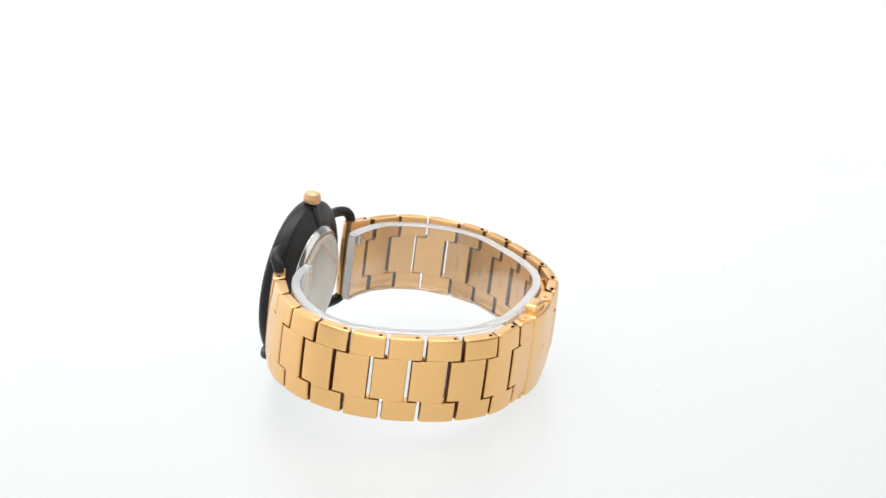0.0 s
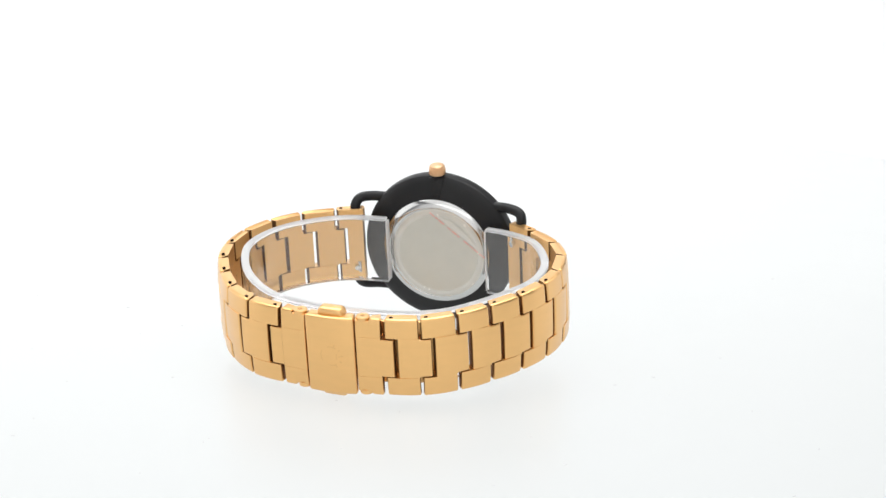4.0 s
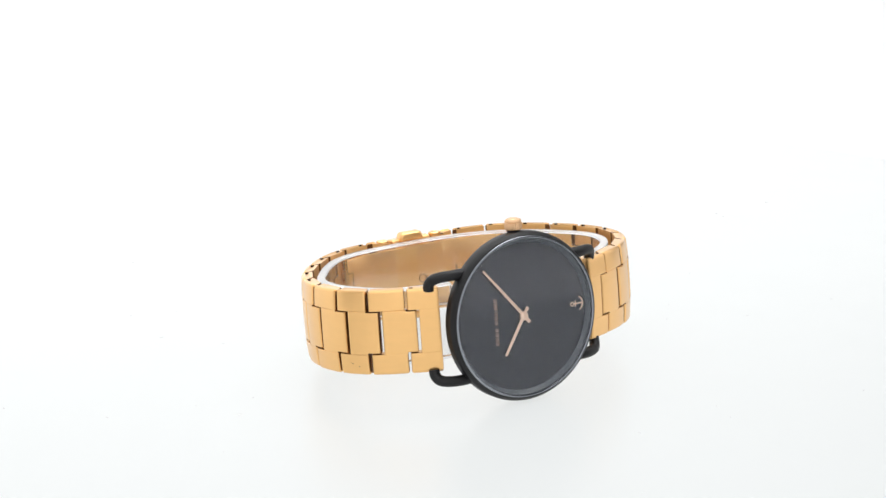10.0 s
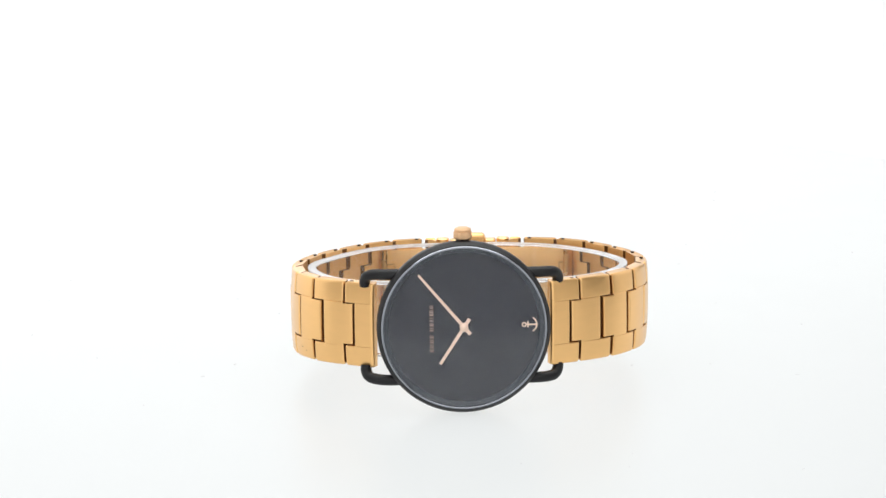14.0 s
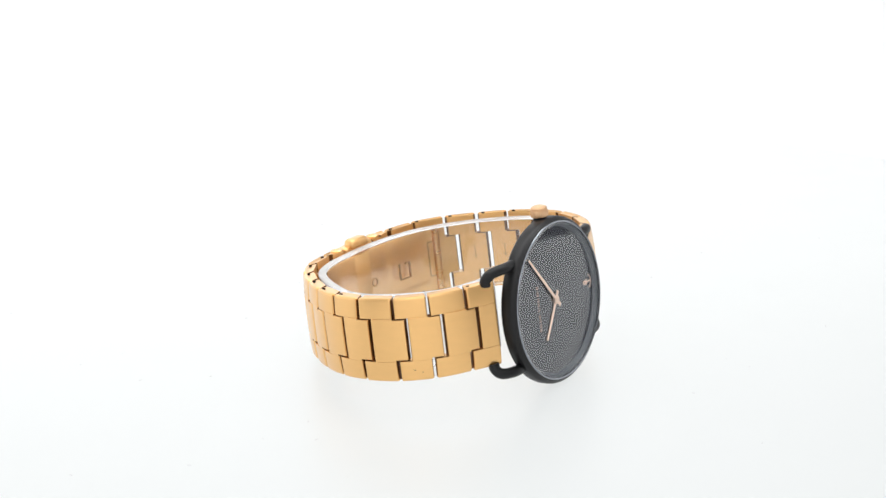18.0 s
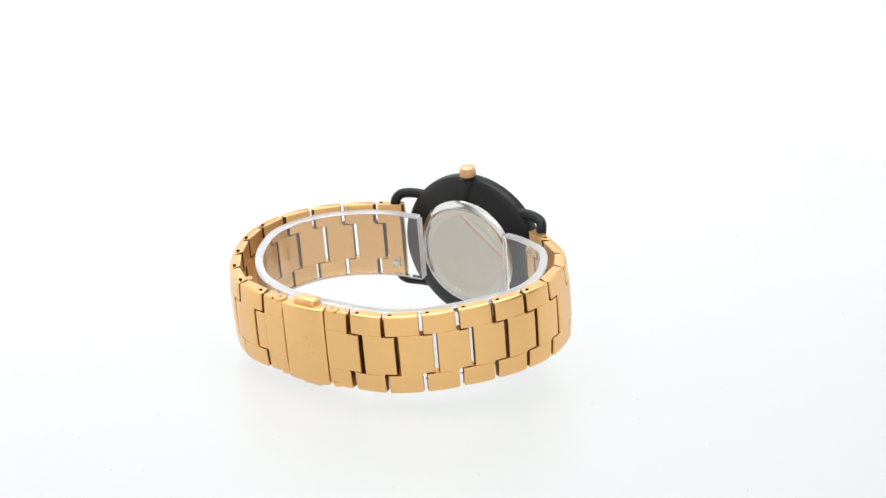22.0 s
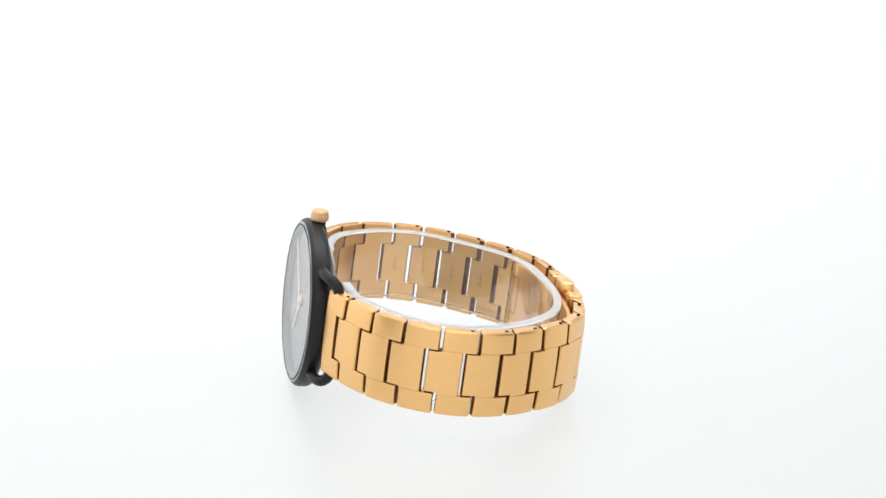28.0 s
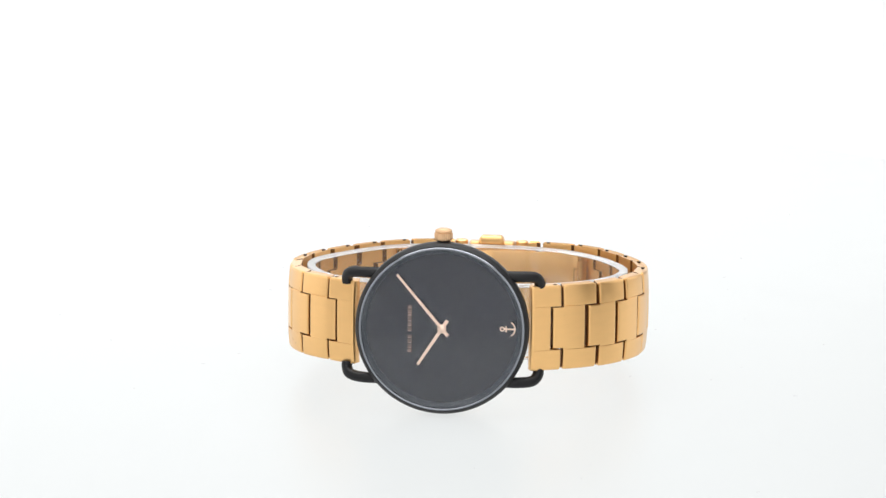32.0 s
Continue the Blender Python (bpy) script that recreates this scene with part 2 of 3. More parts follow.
def link_pose(a, b, side):
    """The pose of a block that begins at plan point a and runs to b. side: which hand is the outside."""
    d = (b - a).normalized()
    o = Vector((d.y, -d.x)) * side
    m = Matrix(((d.x, o.x, 0, a.x * MM), (d.y, o.y, 0, a.y * MM), (0, 0, 1, 0.06 * MM), (0, 0, 0, 1)))
    return m


def bracelet_half(watch, pts, side, meshes):
    curve = Track(spline([Vector(p) for p in pts]))
    s0 = min(range(len(curve.p)), key=lambda i: (curve.p[i] - Vector(pts[1])).length)
    s0 = curve.s[s0]
    s9 = min(range(len(curve.p)), key=lambda i: (curve.p[i] - Vector(pts[10])).length)
    s9 = curve.s[s9]
    pitch = (s9 - s0) / 9
    mid = [s0 + pitch * i for i in range(10)]
    # joints are shifted along the curve to fit the camera's view
    view_shift = (0, 0, 0.15, 0.3, 0.5, 0.7, 1.0, 1.0, 0.4, 0) if side > 0 else (0, -0.1, 0.1, -0.35, 0, 0.05, 0.1, 0.15, -0.1, -0.15)
    mid = [m - d for m, d in zip(mid, view_shift)]
    outer = [s + 0.345 * pitch for s in mid]
    outer[0] = mid[0] + 0.29 * pitch
    outer[9] = mid[9] + 0.34 * pitch

    def inset(a, b):
        pa, pb = curve.at(a), curve.at(b)
        d = (pb - pa).normalized()
        return pa + d * GAP / 2, pb - d * GAP / 2

    # each link sits a little loose on its pins
    rng = random.Random(21 + side)
    sway = [pose(0, 0, 0, rng.uniform(-0.7, 0.7), rng.uniform(-0.25, 0.25), rng.uniform(-0.8, 0.8)) for i in range(9)]
    # middle row
    for i in range(9):
        a, b = inset(mid[i], mid[i + 1])
        length = (b - a).length
        key = ("mid", round(length, 1), side, i == 0)
        if key not in meshes:
            bm = bmesh.new()
            neck = (outer[i] - mid[i]) - GAP / 2 + 0.3
            slab(bm, neck, -HALF_MID + 0.24, HALF_MID - 0.24, THICK, 0, 0, (0.28, 0.0))
            vs = set(bm.verts)
            slab(bm, length - neck, -HALF_MID + 0.003, HALF_MID - 0.003, THICK, 0, 0, (0.0, 0.28))
            bmesh.ops.translate(bm, verts=[v for v in bm.verts if v not in vs], vec=(neck, 0, 0))
            for v in bm.verts:
                if v.co.y > -0.49 * THICK:
                    v.co.y -= 0.27 * (2 * v.co.x / length - 1) ** 2
            ob = part("middle_link", bm, GOLD, watch)
            meshes[key] = ob.data
        else:
            ob = place("middle_link", meshes[key], watch, Matrix())
        ob.matrix_basis = link_pose(a, b, side) @ sway[i]
        if i == 0 and side < 0:
            bm = bmesh.new()
            for dx, dz, long in ((0, 0, 0.95), (0.16, -0.3, 0.45), (-0.5, 0.55, 0.2)):
                v = box(bm, -long / 2, long / 2, -0.02, 0.008, -0.07, 0.07)
                bmesh.ops.rotate(bm, verts=v, cent=(0, 0, 0), matrix=Matrix.Rotation(radians(48), 3, "Y"))
                bmesh.ops.translate(bm, verts=v, vec=(4.6 + dx, -0.005, 2.3 + dz))
            part("scuff", bm, SCUFF, ob, "small dark scuff in the gold")
        if 3 <= i <= 6:
            if ("arrow", side) not in meshes:
                # the arrow is laid on in darker gold strips, not cut in
                bm = bmesh.new()
                box(bm, 3.09, 3.31, -THICK - 0.02, -THICK + 0.1, -1.3, 1.3)
                for sgn in (-1, 1):
                    v = box(bm, -0.07, 0.07, -THICK - 0.02, -THICK + 0.1, 0, 0.9)
                    bmesh.ops.rotate(bm, verts=v, cent=(0, 0, 0), matrix=Matrix.Rotation(sgn * radians(35), 3, "Y"))
                    bmesh.ops.translate(bm, verts=v, vec=(3.2, 0, -1.35))
                box(bm, 2.75, 3.65, -THICK - 0.02, -THICK + 0.1, 1.2, 1.34)
                arrow = part("arrow_mark", bm, ARROW, ob, "engraved arrow on the inside")
                meshes[("arrow", side)] = arrow.data
            else:
                place("arrow_mark", meshes[("arrow", side)], ob, Matrix(), "engraved arrow on the inside")
    # outer rows, upper and lower
    for i in range(9):
        a, b = inset(outer[i], outer[i + 1])
        length = (b - a).length
        for zs in (1, -1):
            key = ("out", round(length, 1), side, zs)
            if key not in meshes:
                bm = bmesh.new()
                z0, z1 = sorted((zs * (HALF_MID + 0.003), zs * HALF))
                slab(bm, length, z0, z1, THICK, 0.27, 0.16)
                ob = part("outer_link", bm, GOLD, watch)
                meshes[key] = ob.data
            else:
                ob = place("outer_link", meshes[key], watch, Matrix())
            ob.matrix_basis = link_pose(a, b, side) @ sway[i]
            if i == 1 and side < 0 and zs < 0:
                bm = bmesh.new()
                for dx, dz, long in ((0, 0, 0.34), (0.3, 0.25, 0.16), (-1.4, -0.5, 0.2)):
                    v = box(bm, -long / 2, long / 2, -0.02, 0.012, -0.09, 0.09)
                    bmesh.ops.translate(bm, verts=v, vec=(3.4 + dx, -0.06, -6.0 + dz))
                part("scuff", bm, SCUFF, ob, "small dark scuff in the gold")
            # no hole is cut: a flush plug carries its darkness as colour
            if i >= 3:
                key = ("hole", zs, side, round(length, 1))
                if key not in meshes:
                    bm = bmesh.new()
                    lathe(bm, [(0, zs * 7.6), (0.36, zs * 7.6), (0.36, zs * 8.21), (0.0, zs * 8.21)], 14, "z")
                    bmesh.ops.translate(bm, verts=bm.verts[:], vec=(length - 1.2, -THICK / 2 - 0.1, 0))
                    hole = part("pin_hole_plug", bm, HOLE_SHADE, ob, "flush black plug that paints a pin hole's shade")
                    meshes[key] = hole.data
                else:
                    place("pin_hole_plug", meshes[key], ob, Matrix(), "flush black plug that paints a pin hole's shade")
    # end piece at the case, notched for the first middle link
    bm = bmesh.new()
    a, b = curve.at(0), curve.at(mid[0])
    n0, o0 = (b - a).length, (curve.at(outer[0]) - a).length
    slab(bm, n0 - 0.15, -HALF_MID, HALF_MID, THICK, 0.02, 0, (0.5, 0.1))
    for zs in (1, -1):
        z0, z1 = sorted((zs * HALF_MID, zs * HALF))
        slab(bm, o0 - 0.15, z0, z1, THICK, 0.02, 0.16, (0.5, 0.28))
    # faces next to the case keep the plain gold
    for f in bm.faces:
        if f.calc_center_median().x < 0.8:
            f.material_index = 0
    end = part("end_link", bm, GOLD, watch)
    end.matrix_basis = link_pose(a, curve.at(outer[0]), side)
    bm = bmesh.new()
    tube(bm, [Vector((1.15, -1.35, z)) for z in (-HALF + 0.2, HALF - 0.2)], 1.15)
    part("barrel", bm, GOLD, end)
    # black plugs again in place of cut holes
    for zs in (1, -1):
        bm = bmesh.new()
        lathe(bm, [(0, zs * 7.6), (0.36, zs * 7.6), (0.36, zs * 8.21), (0, zs * 8.21)], 14, "z")
        bmesh.ops.translate(bm, verts=bm.verts[:], vec=(o0 - 1.1, -THICK / 2 - 0.1, 0))
        part("pin_hole_plug", bm, HOLE_SHADE, end, "flush black plug that paints a pin hole's shade")
    bm = bmesh.new()
    zc = 4.8 if side < 0 else -4.8
    tube(bm, [Vector((2.2, -2.2, zc)), Vector((2.2, -3.5, zc))], 0.55)
    tube(bm, [Vector((1.6, -2.5, zc - 1.2)), Vector((1.6, -2.5, zc + 1.2))], 0.4)
    part("quick_release_pin", bm, STEEL, end, "small steel quick-release pin")
    # last piece before the clasp
    bm = bmesh.new()
    a, b = curve.at(mid[9]), curve.at(curve.length)
    d = (b - a).normalized()
    a = a + d * GAP / 2
    full = (b - a).length - 0.1
    start = (curve.at(outer[9]) - a).dot(d) + GAP / 2
    slab(bm, start + 0.05, -HALF_MID + 0.26, HALF_MID - 0.26, THICK, 0.02, 0, (0.28, 0.0))
    vs = set(bm.verts)
    slab(bm, full - start - 0.05, -HALF_MID + 0.003, HALF_MID - 0.003, THICK, 0.04, 0, (0.0, 0.3))
    bmesh.ops.translate(bm, verts=[v for v in bm.verts if v not in vs], vec=(start + 0.05, 0, 0))
    for zs in (1, -1):
        z0, z1 = sorted((zs * HALF_MID, zs * HALF))
        vs = set(bm.verts)
        slab(bm, full - start - 2.75, z0, z1, THICK, 0.04, 0.16, (0.28, 0.06))
        bmesh.ops.translate(bm, verts=[v for v in bm.verts if v not in vs], vec=(start, 0, 0))
        z0, z1 = sorted((zs * HALF_MID, zs * 7.55))
        vs = set(bm.verts)
        slab(bm, 3.1, z0, z1, THICK, 0.03, 0.22, (0.0, 0.2))
        bmesh.ops.translate(bm, verts=[v for v in bm.verts if v not in vs], vec=(full - 3.12, 0, 0))
    last = part("clasp_link", bm, GOLD, watch)
    last.matrix_basis = link_pose(a, b, side)
    for zs in (1, -1):
        bm = bmesh.new()
        z0, z1 = zs * 7.3, zs * 8.22
        lathe(bm, [(0.45, z0), (1.3, z0), (1.35, z1 - zs * 0.15), (1.2, z1), (0.55, z1), (0.45, z1 - zs * 0.1)], 24, "z", True)
        bmesh.ops.translate(bm, verts=bm.verts[:], vec=(full - 1.35, -1.35, 0))
        eyelet = part("hinge_eye", bm, GOLD, last)
        # the pin has a darker gold than its eye
        bm = bmesh.new()
        lathe(bm, [(0, zs * 6.8), (0.36, zs * 6.8), (0.36, zs * 8.1), (0, zs * 8.1)], 16, "z")
        bmesh.ops.translate(bm, verts=bm.verts[:], vec=(full - 1.35, -1.35, 0))
        part("hinge_pin", bm, ARROW, last)
    return curve


def wristwatch():
    watch = new("wristwatch")
    tagged(watch, "black-cased wristwatch with gold link bracelet standing on its side", "watch")
    # case
    bm = bmesh.new()
    lathe(bm, [(10.9, -21.0), (11.5, -21.0), (11.75, -21.1), (13.6, -21.6), (15.3, -22.2), (16.0, -22.6), (16.35, -23.0), (16.5, -23.6), (16.5, -24.85), (16.44, -25.15), (16.3, -25.42), (15.85, -25.9), (15.66, -25.96), (15.58, -25.8), (15.56, -25.4), (15.56, -24.0), (10.9, -23.8)], 128, "y", True)
    case = part("case", bm, BLACK, watch, "matt black round case", 25)
    # inner ring under the glass; its lighter grey paints the bevel's light band
    bm = bmesh.new()
    lathe(bm, [(15.54, -25.42), (15.12, -25.42), (14.4, -24.7), (15.54, -24.7)], 128, "y", True)
    part("inner_ring", bm, RING, case, "inner ring, its grey standing in for light in the glass bevel")
    bm = bmesh.new()
    lathe(bm, [(15.72, -25.9), (15.6, -26.06), (15.42, -26.1), (15.28, -26.04), (15.24, -25.7), (15.5, -25.5)], 128, "y", True)
    part("polished_rim", bm, RIM, case, "thin polished steel-grey rim round the glass", 25)
    # four wire lugs
    for sx in (-1, 1):
        for sz in (-1, 1):
            o, q = (0.45, 0.0) if sx < 0 else (0.2, 0.35)
            pts = spline([Vector((sx * 11.5, -24.2 + o, sz * 10.2)), Vector((sx * 14.5, -24.1 + o, sz * 10.2)), Vector((sx * 16.7, -23.4 + o, sz * 10.1)), Vector((sx * 18.0 - q, -22.7 + o, sz * 9.7)), Vector((sx * 18.5 - q, -22.0 + o, sz * 8.8)), Vector((sx * 18.5 - q, -21.75 + o, sz * 7.7))], 8)
            bm = bmesh.new()
            tube(bm, pts, 1.05)
            part("lug", bm, BLACK, case)
    # crown with fluted side
    bm = bmesh.new()
    n = 52
    rings = []
    for r, z, flute in ((1.45, 16.7, 0), (1.66, 16.8, 1), (1.74, 17.0, 1), (1.74, 18.0, 1), (1.66, 18.12, 0), (1.54, 18.17, 0), (1.6, 18.26, 0), (1.6, 18.5, 0), (1.46, 18.72, 0), (1.1, 18.85, 0), (0.6, 18.9, 0)):
        rings.append([bm.verts.new(((r - (0.1 if flute and i % 2 else 0)) * math.cos(2 * math.pi * i / n), -23.3 + (r - (0.1 if flute and i % 2 else 0)) * math.sin(2 * math.pi * i / n), z)) for i in range(n)])
    for a, b in zip(rings, rings[1:]):
        for i in range(n):
            bm.faces.new((a[i], a[(i + 1) % n], b[(i + 1) % n], b[i]))
    bm.faces.new(rings[0])
    bm.faces.new(rings[-1])
    crown = part("crown", bm, ROSE, case, "fluted rose gold winding crown", 20)
    bm = bmesh.new()
    lathe(bm, [(0.85, 18.86), (1.0, 18.91), (1.15, 18.82)], 24, "z", True)
    box(bm, -0.12, 0.12, -0.5, 0.5, 18.7, 18.92)
    bmesh.ops.translate(bm, verts=bm.verts[:], vec=(0, -23.3, 0))
    part("emblem", bm, ROSE, crown)
    bm = bmesh.new()
    tube(bm, [Vector((0, -23.3, 15.5)), Vector((0, -23.3, 17.0))], 1.3)
    part("crown_tube", bm, BLACK, case)
    # raised wedge in place of the flat notch under the crown
    bm = bmesh.new()
    a = [bm.verts.new(v) for v in ((-1.7, -22.2, 16.1), (1.7, -22.2, 16.1), (0.8, -20.95, 11.9), (-0.8, -20.95, 11.9), (-1.5, -23.2, 16.2), (1.5, -23.2, 16.2), (0.7, -22.6, 11.8), (-0.7, -22.6, 11.8))]
    for f in ((0, 1, 2, 3), (4, 7, 6, 5), (0, 4, 5, 1), (1, 5, 6, 2), (2, 6, 7, 3), (3, 7, 4, 0)):
        bm.faces.new([a[i] for i in f])
    bevel(bm, 0.2)
    part("crown_notch_wedge", bm, BLACK, case)
    # case back
    bm = bmesh.new()
    lathe(bm, [(0, -20.1), (10.1, -20.1), (10.2, -20.05), (10.5, -20.1), (10.95, -20.3), (11.4, -20.65), (11.72, -21.03), (11.78, -21.2), (11.4, -21.8), (0, -21.8)], 128, "y")
    back = part("case_back", bm, STEEL, case, "polished steel case back with a bevelled rim", 15)
    bm = bmesh.new()
    lathe(bm, [(0, -19.98), (8.5, -19.98), (8.56, -19.95), (8.66, -19.95), (8.72, -19.98), (9.9, -19.98), (10.0, -20.02), (10.0, -20.09), (0, -20.09)], 96, "y")
    film = part("protective_film", bm, FILM, watch, "milky protective film with a pale red printed line")
    for o, dx in ((back, 0.05), (film, -0.5)):
        for v in o.data.vertices:
            v.co.z += 0.05 * MM
            v.co.x += dx * MM
    bm = bmesh.new()
    lathe(bm, [(8.6, -20.0), (8.66, -19.955), (8.8, -19.945), (9.8, -19.945), (9.9, -20.0)], 96, "y", True)
    bmesh.ops.translate(bm, verts=bm.verts[:], vec=(-0.5, 0, 0.05))
    part("film_border", bm, FILM_PALE, film, "paler raised border of the film")
    d = Vector((-10.9, 0, -8.7)).normalized()
    up = Vector((-d.z, 0, d.x))
    place_at = 0.4
    for long, high, skip in ((1.3, 0.5, 0.25), (0.7, 0.42, 0.2), (1.5, 0.55, 0.9), (1.0, 0.36, 0.25), (1.25, 0.5, 0.2), (0.6, 0.45, 1.1), (1.4, 0.5, 0.25), (0.9, 0.4, 0.2), (1.2, 0.45, 0.3), (1.5, 0.4, 0.0)):
        high *= 0.62
        bm = bmesh.new()
        c = Vector((1.3, 0, 9.55)) + d * (place_at + long / 2)
        box(bm, -long / 2, long / 2, -19.99, -19.925, -high / 2, high / 2)
        m = Matrix(((d.x, 0, up.x, c.x), (0, 1, 0, 0), (d.z, 0, up.z, c.z), (0, 0, 0, 1)))
        bmesh.ops.transform(bm, matrix=m, verts=bm.verts[:])
        part("printed_bar", bm, RED, film, "pale red printed bar")
        place_at += long + skip
    # raised strip whose paler colour paints the white highlight under the printed line
    bm = bmesh.new()
    far = Vector((1.3, 0, 9.55))
    rim = []
    for k in range(17):
        u = k / 16
        q = far + d * (0.8 + 12.6 * u) - up * 0.35
        wide = 0.15 + 1.15 * math.sin(math.pi * u) ** 0.8
        rim.append([bm.verts.new((q.x - up.x * o, y, q.z - up.z * o)) for o, y in ((0, -19.99), (0, -19.93), (wide * 0.5, -19.88), (wide, -19.93), (wide, -19.99))])
    for a, b in zip(rim, rim[1:]):
        for k in range(5):
            bm.faces.new((a[k], b[k], b[(k + 1) % 5], a[(k + 1) % 5]))
    bm.faces.new(rim[0])
    bm.faces.new(rim[-1])
    part("film_highlight", bm, FILM_PALE, film, "pale raised strip painting the highlight under the film's red line")
    # dial, its marks and the hands
    bm = bmesh.new()
    lathe(bm, [(0, -24.68), (15.0, -24.68), (15.0, -24.3), (0, -24.3)], 96, "y")
    dial = part("dial", bm, DIAL, watch, "plain dark grey dial")
    z = -4.75
    for width in (0.62, 0.78, 0.8, 0.62, 0, 0.85, 0.68, 1.0, 0.34, 0.7, 0.7):
        if width:
            bm = bmesh.new()
            box(bm, -6.5, -5.75, -24.71, -24.66, z + width * 0.15, z + width * 0.15 + 0.14)
            box(bm, -6.5, -5.75, -24.71, -24.66, z + width * 0.7, z + width * 0.7 + 0.08)
            part("printed_bar", bm, PRINT, dial, "small rose gold printed bar")
        z += width + 0.16 if width else 0.55
    bm = bmesh.new()
    box(bm, 11.2, 13.5, -24.77, -24.66, 0.12, 0.42)
    box(bm, 11.55, 11.8, -24.77, -24.66, -0.38, 0.92)
    lathe(bm, [(0.28, -24.77), (0.52, -24.77), (0.52, -24.66), (0.28, -24.66)], 24, "y", True)
    fresh = bm.verts[16:]
    bmesh.ops.translate(bm, verts=fresh, vec=(10.85, 0, 0.27))
    prev = None
    for k in range(13):
        a = radians(-62 + 124 * k / 12)
        wide = 0.17 + 0.1 * abs(math.cos(a))
        ring = [bm.verts.new((11.95 + r * math.cos(a), y, 0.27 + r * math.sin(a))) for r, y in ((1.75 - wide, -24.77), (1.75, -24.77), (1.75, -24.66), (1.75 - wide, -24.66))]
        if prev:
            for i in range(4):
                bm.faces.new((prev[i], ring[i], ring[(i + 1) % 4], prev[(i + 1) % 4]))
        else:
            bm.faces.new(ring)
        prev = ring
    bm.faces.new(prev)
    for v in bm.verts:
        v.co.x, v.co.z = 13.75 + (v.co.x - 13.5) * 0.88, 0.27 + (v.co.z - 0.27) * 0.9
    part("anchor_mark", bm, HAND, dial, "raised pale rose gold anchor shape")

    def hand(name, tip, tail, w0, w1, y):
        t = Vector((tip[0], 0, tip[1]))
        b = Vector((tail[0], 0, tail[1]))
        d = (t - b).normalized()
        u = Vector((-d.z, 0, d.x))
        bm = bmesh.new()
        vs = []
        for yy in (y, y + 0.16):
            for q, w in ((b, w0), (t, w1)):
                for s in (-1, 1):
                    vs.append(bm.verts.new((q.x + u.x * w * s, yy, q.z + u.z * w * s)))
        for f in ((0, 1, 3, 2), (4, 6, 7, 5), (0, 4, 5, 1), (2, 3, 7, 6), (0, 2, 6, 4), (1, 5, 7, 3)):
            bm.faces.new([vs[i] for i in f])
        bevel(bm, 0.04, 1)
        return part(name, bm, HAND, watch)
    hand("hour_hand", (-4.55, -7.05), (1.05, 1.6), 0.36, 0.27, -24.93)
    minute = hand("minute_hand", (-8.55, 10.2), (1.2, -1.35), 0.36, 0.22, -25.13)
    bm = bmesh.new()
    lathe(bm, [(0, -25.36), (0.5, -25.34), (0.62, -25.25), (0.85, -25.16), (0.85, -24.6), (0, -24.6)], 32, "y")
    part("hub", bm, HAND, minute)
    # glass
    bm = bmesh.new()
    lathe(bm, [(0, -26.14), (14.9, -26.14), (15.0, -26.11), (15.18, -25.98), (15.22, -25.9), (15.22, -25.46), (0, -25.46)], 128, "y")
    glass = part("glass", bm, GLASS, watch, "clear flat watch glass with a bevelled edge", 12)
    glass.visible_shadow = False
    # the head is turned a little askew in the bracelet to fit the camera's view
    askew = Matrix.Translation((0, -0.023, 0)) @ pose(0, 0, 0, 0, 0, 2.6) @ Matrix.Translation((0, 0.023, 0))
    for ob in watch.children:
        ob.matrix_basis = askew
    # bracelet
    meshes = {}
    left = bracelet_half(watch, LEFT, -1, meshes)
    right = bracelet_half(watch, RIGHT, 1, meshes)
    # clasp
    bm = bmesh.new()
    pl = spline([Vector((-1.9, 28.0)), Vector((0.5, 28.5)), Vector((2.9, 28.7)), Vector((5.2, 28.7)), Vector((8.05, 28.48))], 4)
    ribbon(bm, pl, 0.25, -2.6, -8.3, 8.05)
    bevel(bm, 0.5, 3)
    clasp = part("clasp", bm, GOLD, watch, "plain gold folding clasp plate")
    for zs in (1, -1):
        bm = bmesh.new()
        z0, z1 = sorted((zs * 7.4, zs * 9.4))
        box(bm, 0.2, 6.0, 25.2, 27.9, z0, z1)
        for v in bm.verts:
            if abs(v.co.z) > 8.5:
                v.co.x += 0.5 if v.co.x < 2 else -0.5
        bevel(bm, 0.75, 4)
        part("push_button", bm, GOLD, clasp)
    bm = bmesh.new()
    prev = None
    for k in range(27):
        a = radians(-125 + 250 * k / 26)
        ring = [bm.verts.new((r * math.cos(a), y, r * math.sin(a))) for r, y in ((1.85, 28.93), (1.9, 28.955), (2.08, 28.955), (2.13, 28.93))]
        if prev:
            for i in range(4):
                bm.faces.new((prev[i], ring[i], ring[(i + 1) % 4], prev[(i + 1) % 4]))
        prev = ring
    for k in range(5):
        v = box(bm, -0.16, 0.16, 28.93, 28.955, -0.3, 0.3 - 0.1 * (k % 2))
        bmesh.ops.translate(bm, verts=v, vec=(0, 0, 2.3))
        bmesh.ops.rotate(bm, verts=v, cent=(0, 0, 0), matrix=Matrix.Rotation(radians(-20 - 33 * k), 3, "Y"))
    box(bm, -1.9, 1.5, 28.93, 28.955, -0.1, 0.1)
    box(bm, -1.3, -1.1, 28.93, 28.955, -0.6, 0.6)
    bmesh.ops.translate(bm, verts=bm.verts[:], vec=(2.95, 0.015, -0.2))
    for v in bm.verts:
        if v.co.x < 2.9:
            v.co.y -= 0.2 * ((2.9 - v.co.x) / 2.4) ** 1.6
    part("engraved_emblem", bm, EMBLEM, clasp, "faint engraved ring emblem")
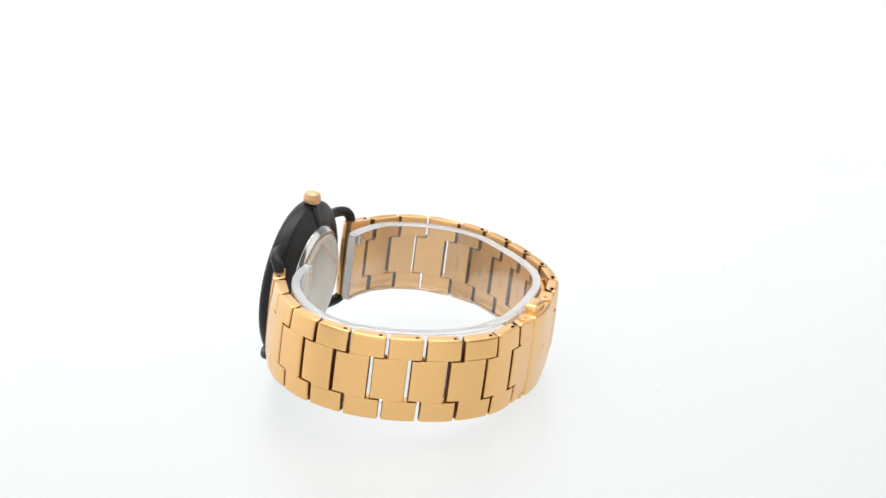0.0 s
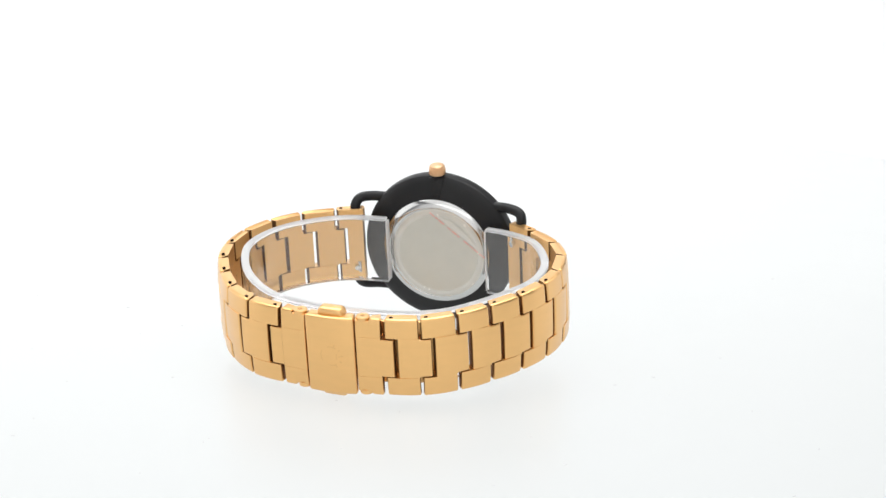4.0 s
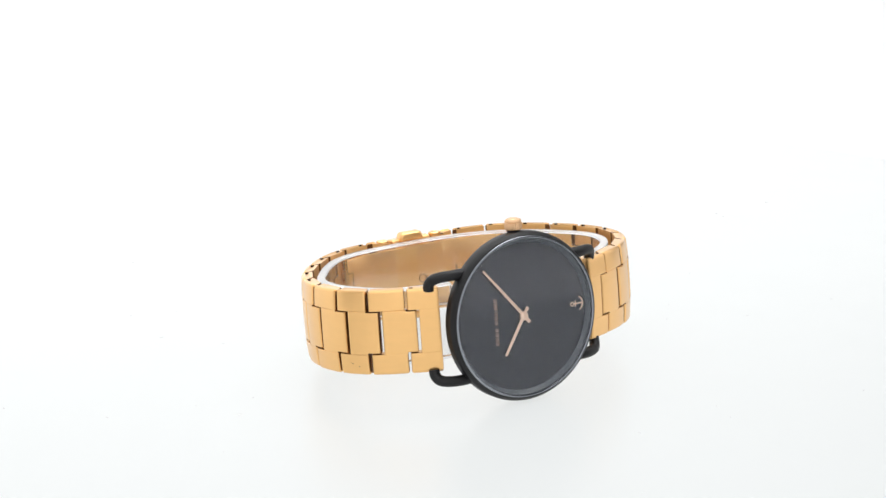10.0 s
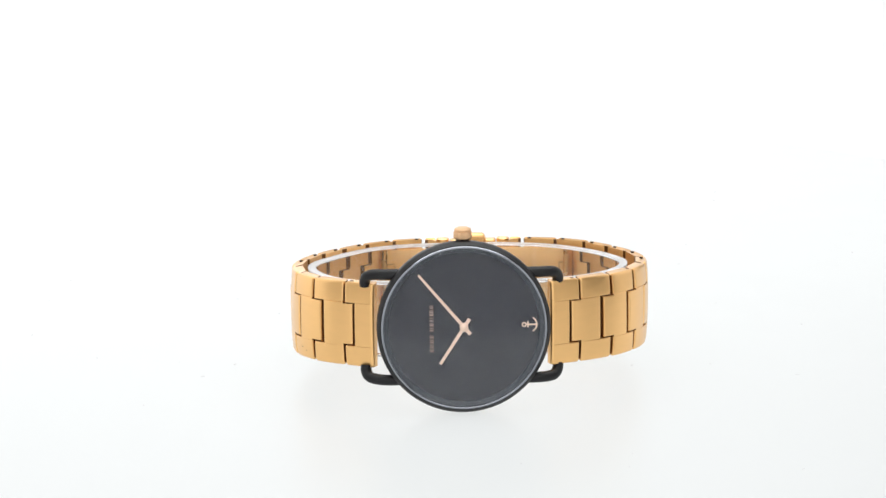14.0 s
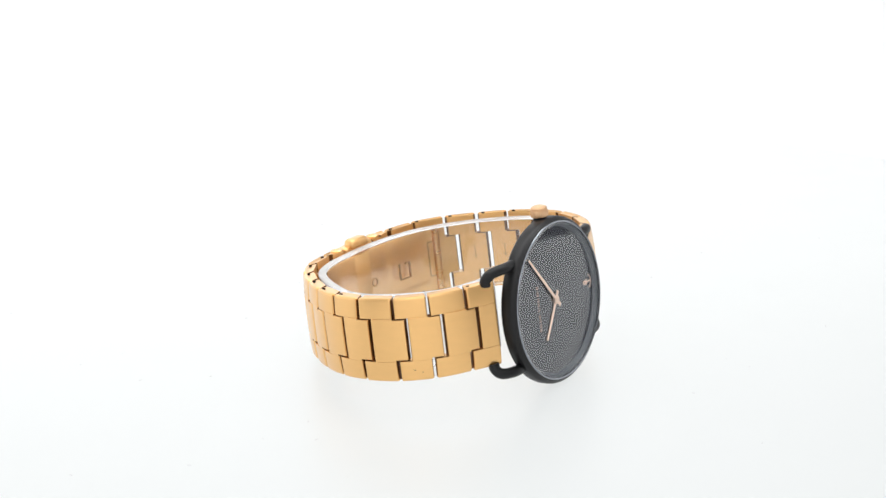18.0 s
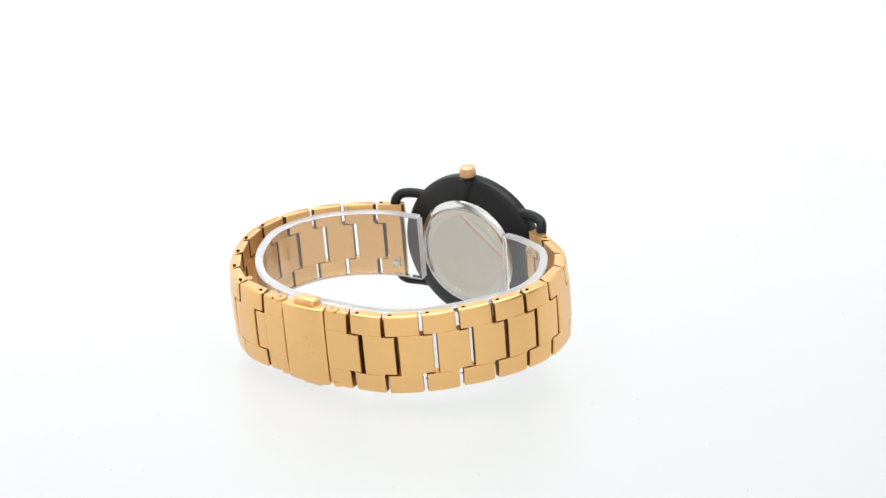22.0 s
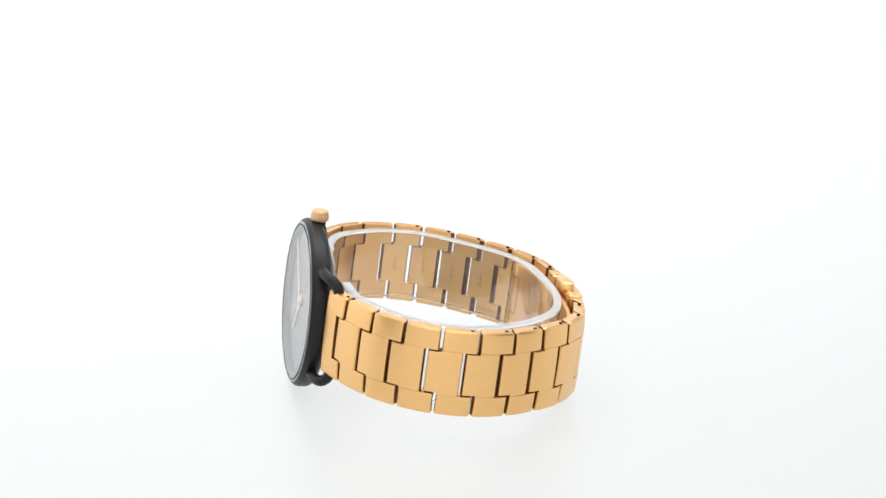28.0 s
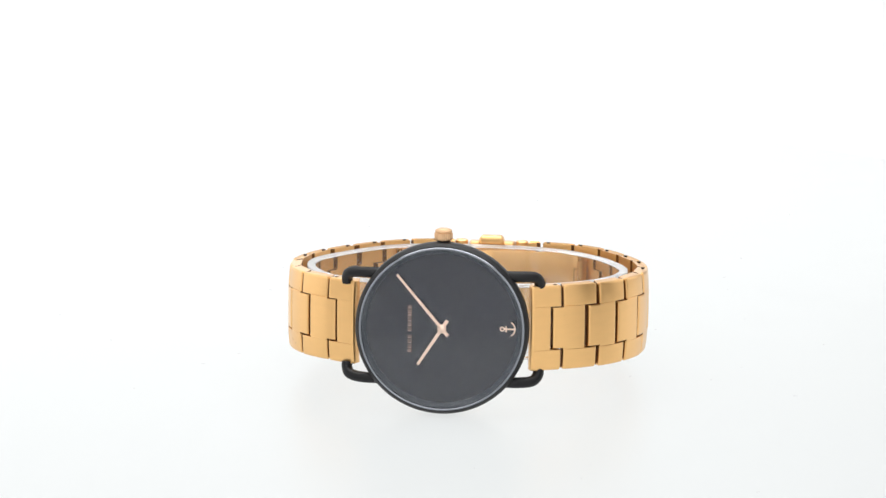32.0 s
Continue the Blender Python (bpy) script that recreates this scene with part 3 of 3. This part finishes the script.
    # folding inner plate
    way = [right.at(right.length - s) for s in (19.0, 15.5, 12.5, 9.0, 6.0, 3.0, 0.0)] + [left.at(left.length - s) for s in (0.5, 3.0, 6.0, 9.0, 12.5, 16.8)]
    pl = spline(way, 6)
    bm = bmesh.new()
    ribbon(bm, pl, 3.0, 3.9, -6.6, 6.6)
    bevel(bm, 0.25)
    blade = part("folding_plate", bm, GOLD, watch, "smooth gold folding plate inside the clasp")
    line = Track(pl)
    for s0, s1 in ((0.9, 3.2), (line.length - 3.0, line.length - 0.9)):
        bm = bmesh.new()
        run = [line.at(s0 + (s1 - s0) * k / 4) for k in range(5)]
        for z in (-3.9, 3.6):
            ribbon(bm, run, 3.86, 3.95, z, z + 0.3)
        for s in (s0, s1):
            ribbon(bm, [line.at(s - 0.16), line.at(s + 0.16)], 3.86, 3.96, -3.6, 3.6)
        part("hinge_outline", bm, ARROW, blade, "outline of the plate's hinge in darker gold strips")
    for q in (pl[0], pl[-1]):
        bm = bmesh.new()
        c = Vector((q.x, q.y)) * 0.885
        tube(bm, [Vector((c.x, c.y, -6.8)), Vector((c.x, c.y, 6.8))], 0.8)
        part("hinge_bar", bm, GOLD_POLISHED, blade)
    bm = bmesh.new()
    box(bm, 14.0, 15.4, 23.0, 23.5, 1.0, 1.22)
    box(bm, 15.2, 15.45, 23.0, 23.5, -2.2, 1.2)
    box(bm, 12.1, 15.4, 23.0, 23.5, -2.3, -2.08)
    box(bm, 11.9, 12.2, 23.0, 23.5, -2.2, 1.3)
    part("slot_mark", bm, ARROW, blade)
    bm = bmesh.new()
    lathe(bm, [(0.75, 24.2), (1.0, 24.2), (1.0, 24.9), (0.75, 24.9)], 24, "y", True)
    bmesh.ops.translate(bm, verts=bm.verts[:], vec=(4.3, 0, -0.6))
    part("rivet_mark", bm, ARROW, blade)
    return watch


def clear_cuff():
    """The clear plastic display cuff that keeps the bracelet open."""
    pts = [(-12.1, -18.7), (-17.0, -18.0), (-23.2, -15.4), (-27.7, -9.1), (-29.5, -3.0), (-28.9, 3.0), (-25.6, 9.0), (-21.5, 14.8), (-16.8, 19.4), (-10.5, 22.2), (-3, 23.3), (3, 23.7), (11, 23.2), (19.0, 20.6), (25.5, 15.2), (29.8, 9.0), (32.4, 2.0), (31.6, -4.5), (28.2, -10.2), (22.5, -14.9), (16.5, -17.4), (10.0, -18.2)]
    cuff = new("display_cuff")
    tagged(cuff, "clear plastic display cuff inside the gold bracelet", "watch holder")
    line = spline([Vector(p) for p in pts], 8)
    bm = bmesh.new()
    ribbon(bm, line, 0.8, -0.8, -6.4, 7.2)
    part("band", bm, CLEAR, cuff, "", 30).visible_shadow = False
    for z0, z1, name in ((7.205, 7.75, "upper_edge"), (-6.9, -6.405, "lower_edge")):
        bm = bmesh.new()
        ribbon(bm, line, 0.8, -0.8, z0, z1)
        bevel(bm, 0.15, 2, 40)
        part(name, bm, FROST, cuff, "whitish cut edge", 30).visible_shadow = False
    for k, name in ((0, "end_edge"), (-1, "end_edge")):
        q = line[k]
        bm = bmesh.new()
        x0, x1 = sorted((q.x - math.copysign(0.01, q.x), q.x - math.copysign(0.36, q.x)))
        box(bm, x0, x1, q.y - 0.75, q.y + 0.75, -6.38, 7.18)
        bevel(bm, 0.12, 2)
        part(name, bm, CUT, cuff, "whitish cut edge", 30).visible_shadow = False
    return cuff


def dust_on_disc():
    rng = random.Random(7)
    bm = bmesh.new()
    for k in range(70):
        a, r = rng.uniform(0, 2 * math.pi), 150 * math.sqrt(rng.uniform(0.03, 1))
        length, wide = rng.uniform(0.2, 0.8), rng.uniform(0.04, 0.11)
        v = box(bm, -length / 2, length / 2, -wide, wide, 0.0, 0.06)
        bmesh.ops.rotate(bm, verts=v, cent=(0, 0, 0), matrix=Matrix.Rotation(rng.uniform(0, 6.28), 3, "Z"))
        bmesh.ops.translate(bm, verts=v, vec=(r * math.cos(a), r * math.sin(a), 0.01))
    ob = part("dust", bm, DUST, None)
    return tagged(ob, "tiny grey dust specks and fibres on the turntable", "dust", "", "stuff")


setting()
table = turntable()
dust = dust_on_disc()
watch = wristwatch()
cuff = clear_cuff()

# ---- what turns: the disc carries the watch one way, slows, and turns back ----
TURN = [253.1, 241.91, 230.62, 219.34, 208.15, 197.14, 186.24, 175.32, 164.23, 152.96, 141.55, 130.05, 118.55, 107.06, 95.54, 84.02, 72.66, 61.78, 51.61, 42.31, 33.91, 26.41, 19.81, 14.19, 9.67, 6.44, 4.67, 4.43, 5.68, 8.29, 12.13, 17.14, 23.28,
        30.55, 38.94, 48.42, 58.86, 69.92, 81.29, 92.69, 103.96, 115.02, 125.95, 136.97, 148.16, 159.48, 170.87, 182.27, 193.7, 205.13, 216.6, 228.06, 239.45, 250.72, 261.92, 273.22, 284.71, 296.26, 307.59, 318.27, 328.03, 336.71, 344.33, 350.94, 356.6]
TILT, YAW, ROLL = 7.5, -5.0, 0.36


def motions():
    lean = Matrix.Translation((0, 0, LIFT * MM)) @ pose(0, 0, 0, 0, 0, YAW) @ pose(0, 0, 0, -TILT, -ROLL, 0) @ pose(6.5 * MM, 0, -10.75 * MM)
    spin = [(0.5 * i, pose(0, 0, 0, 0, 0, a)) for i, a in enumerate(TURN)]
    walk(watch, [(t, m @ lean) for t, m in spin])
    walk(cuff, [(t, m @ lean) for t, m in spin])
    walk(table, spin)
    walk(dust, spin)


motions()
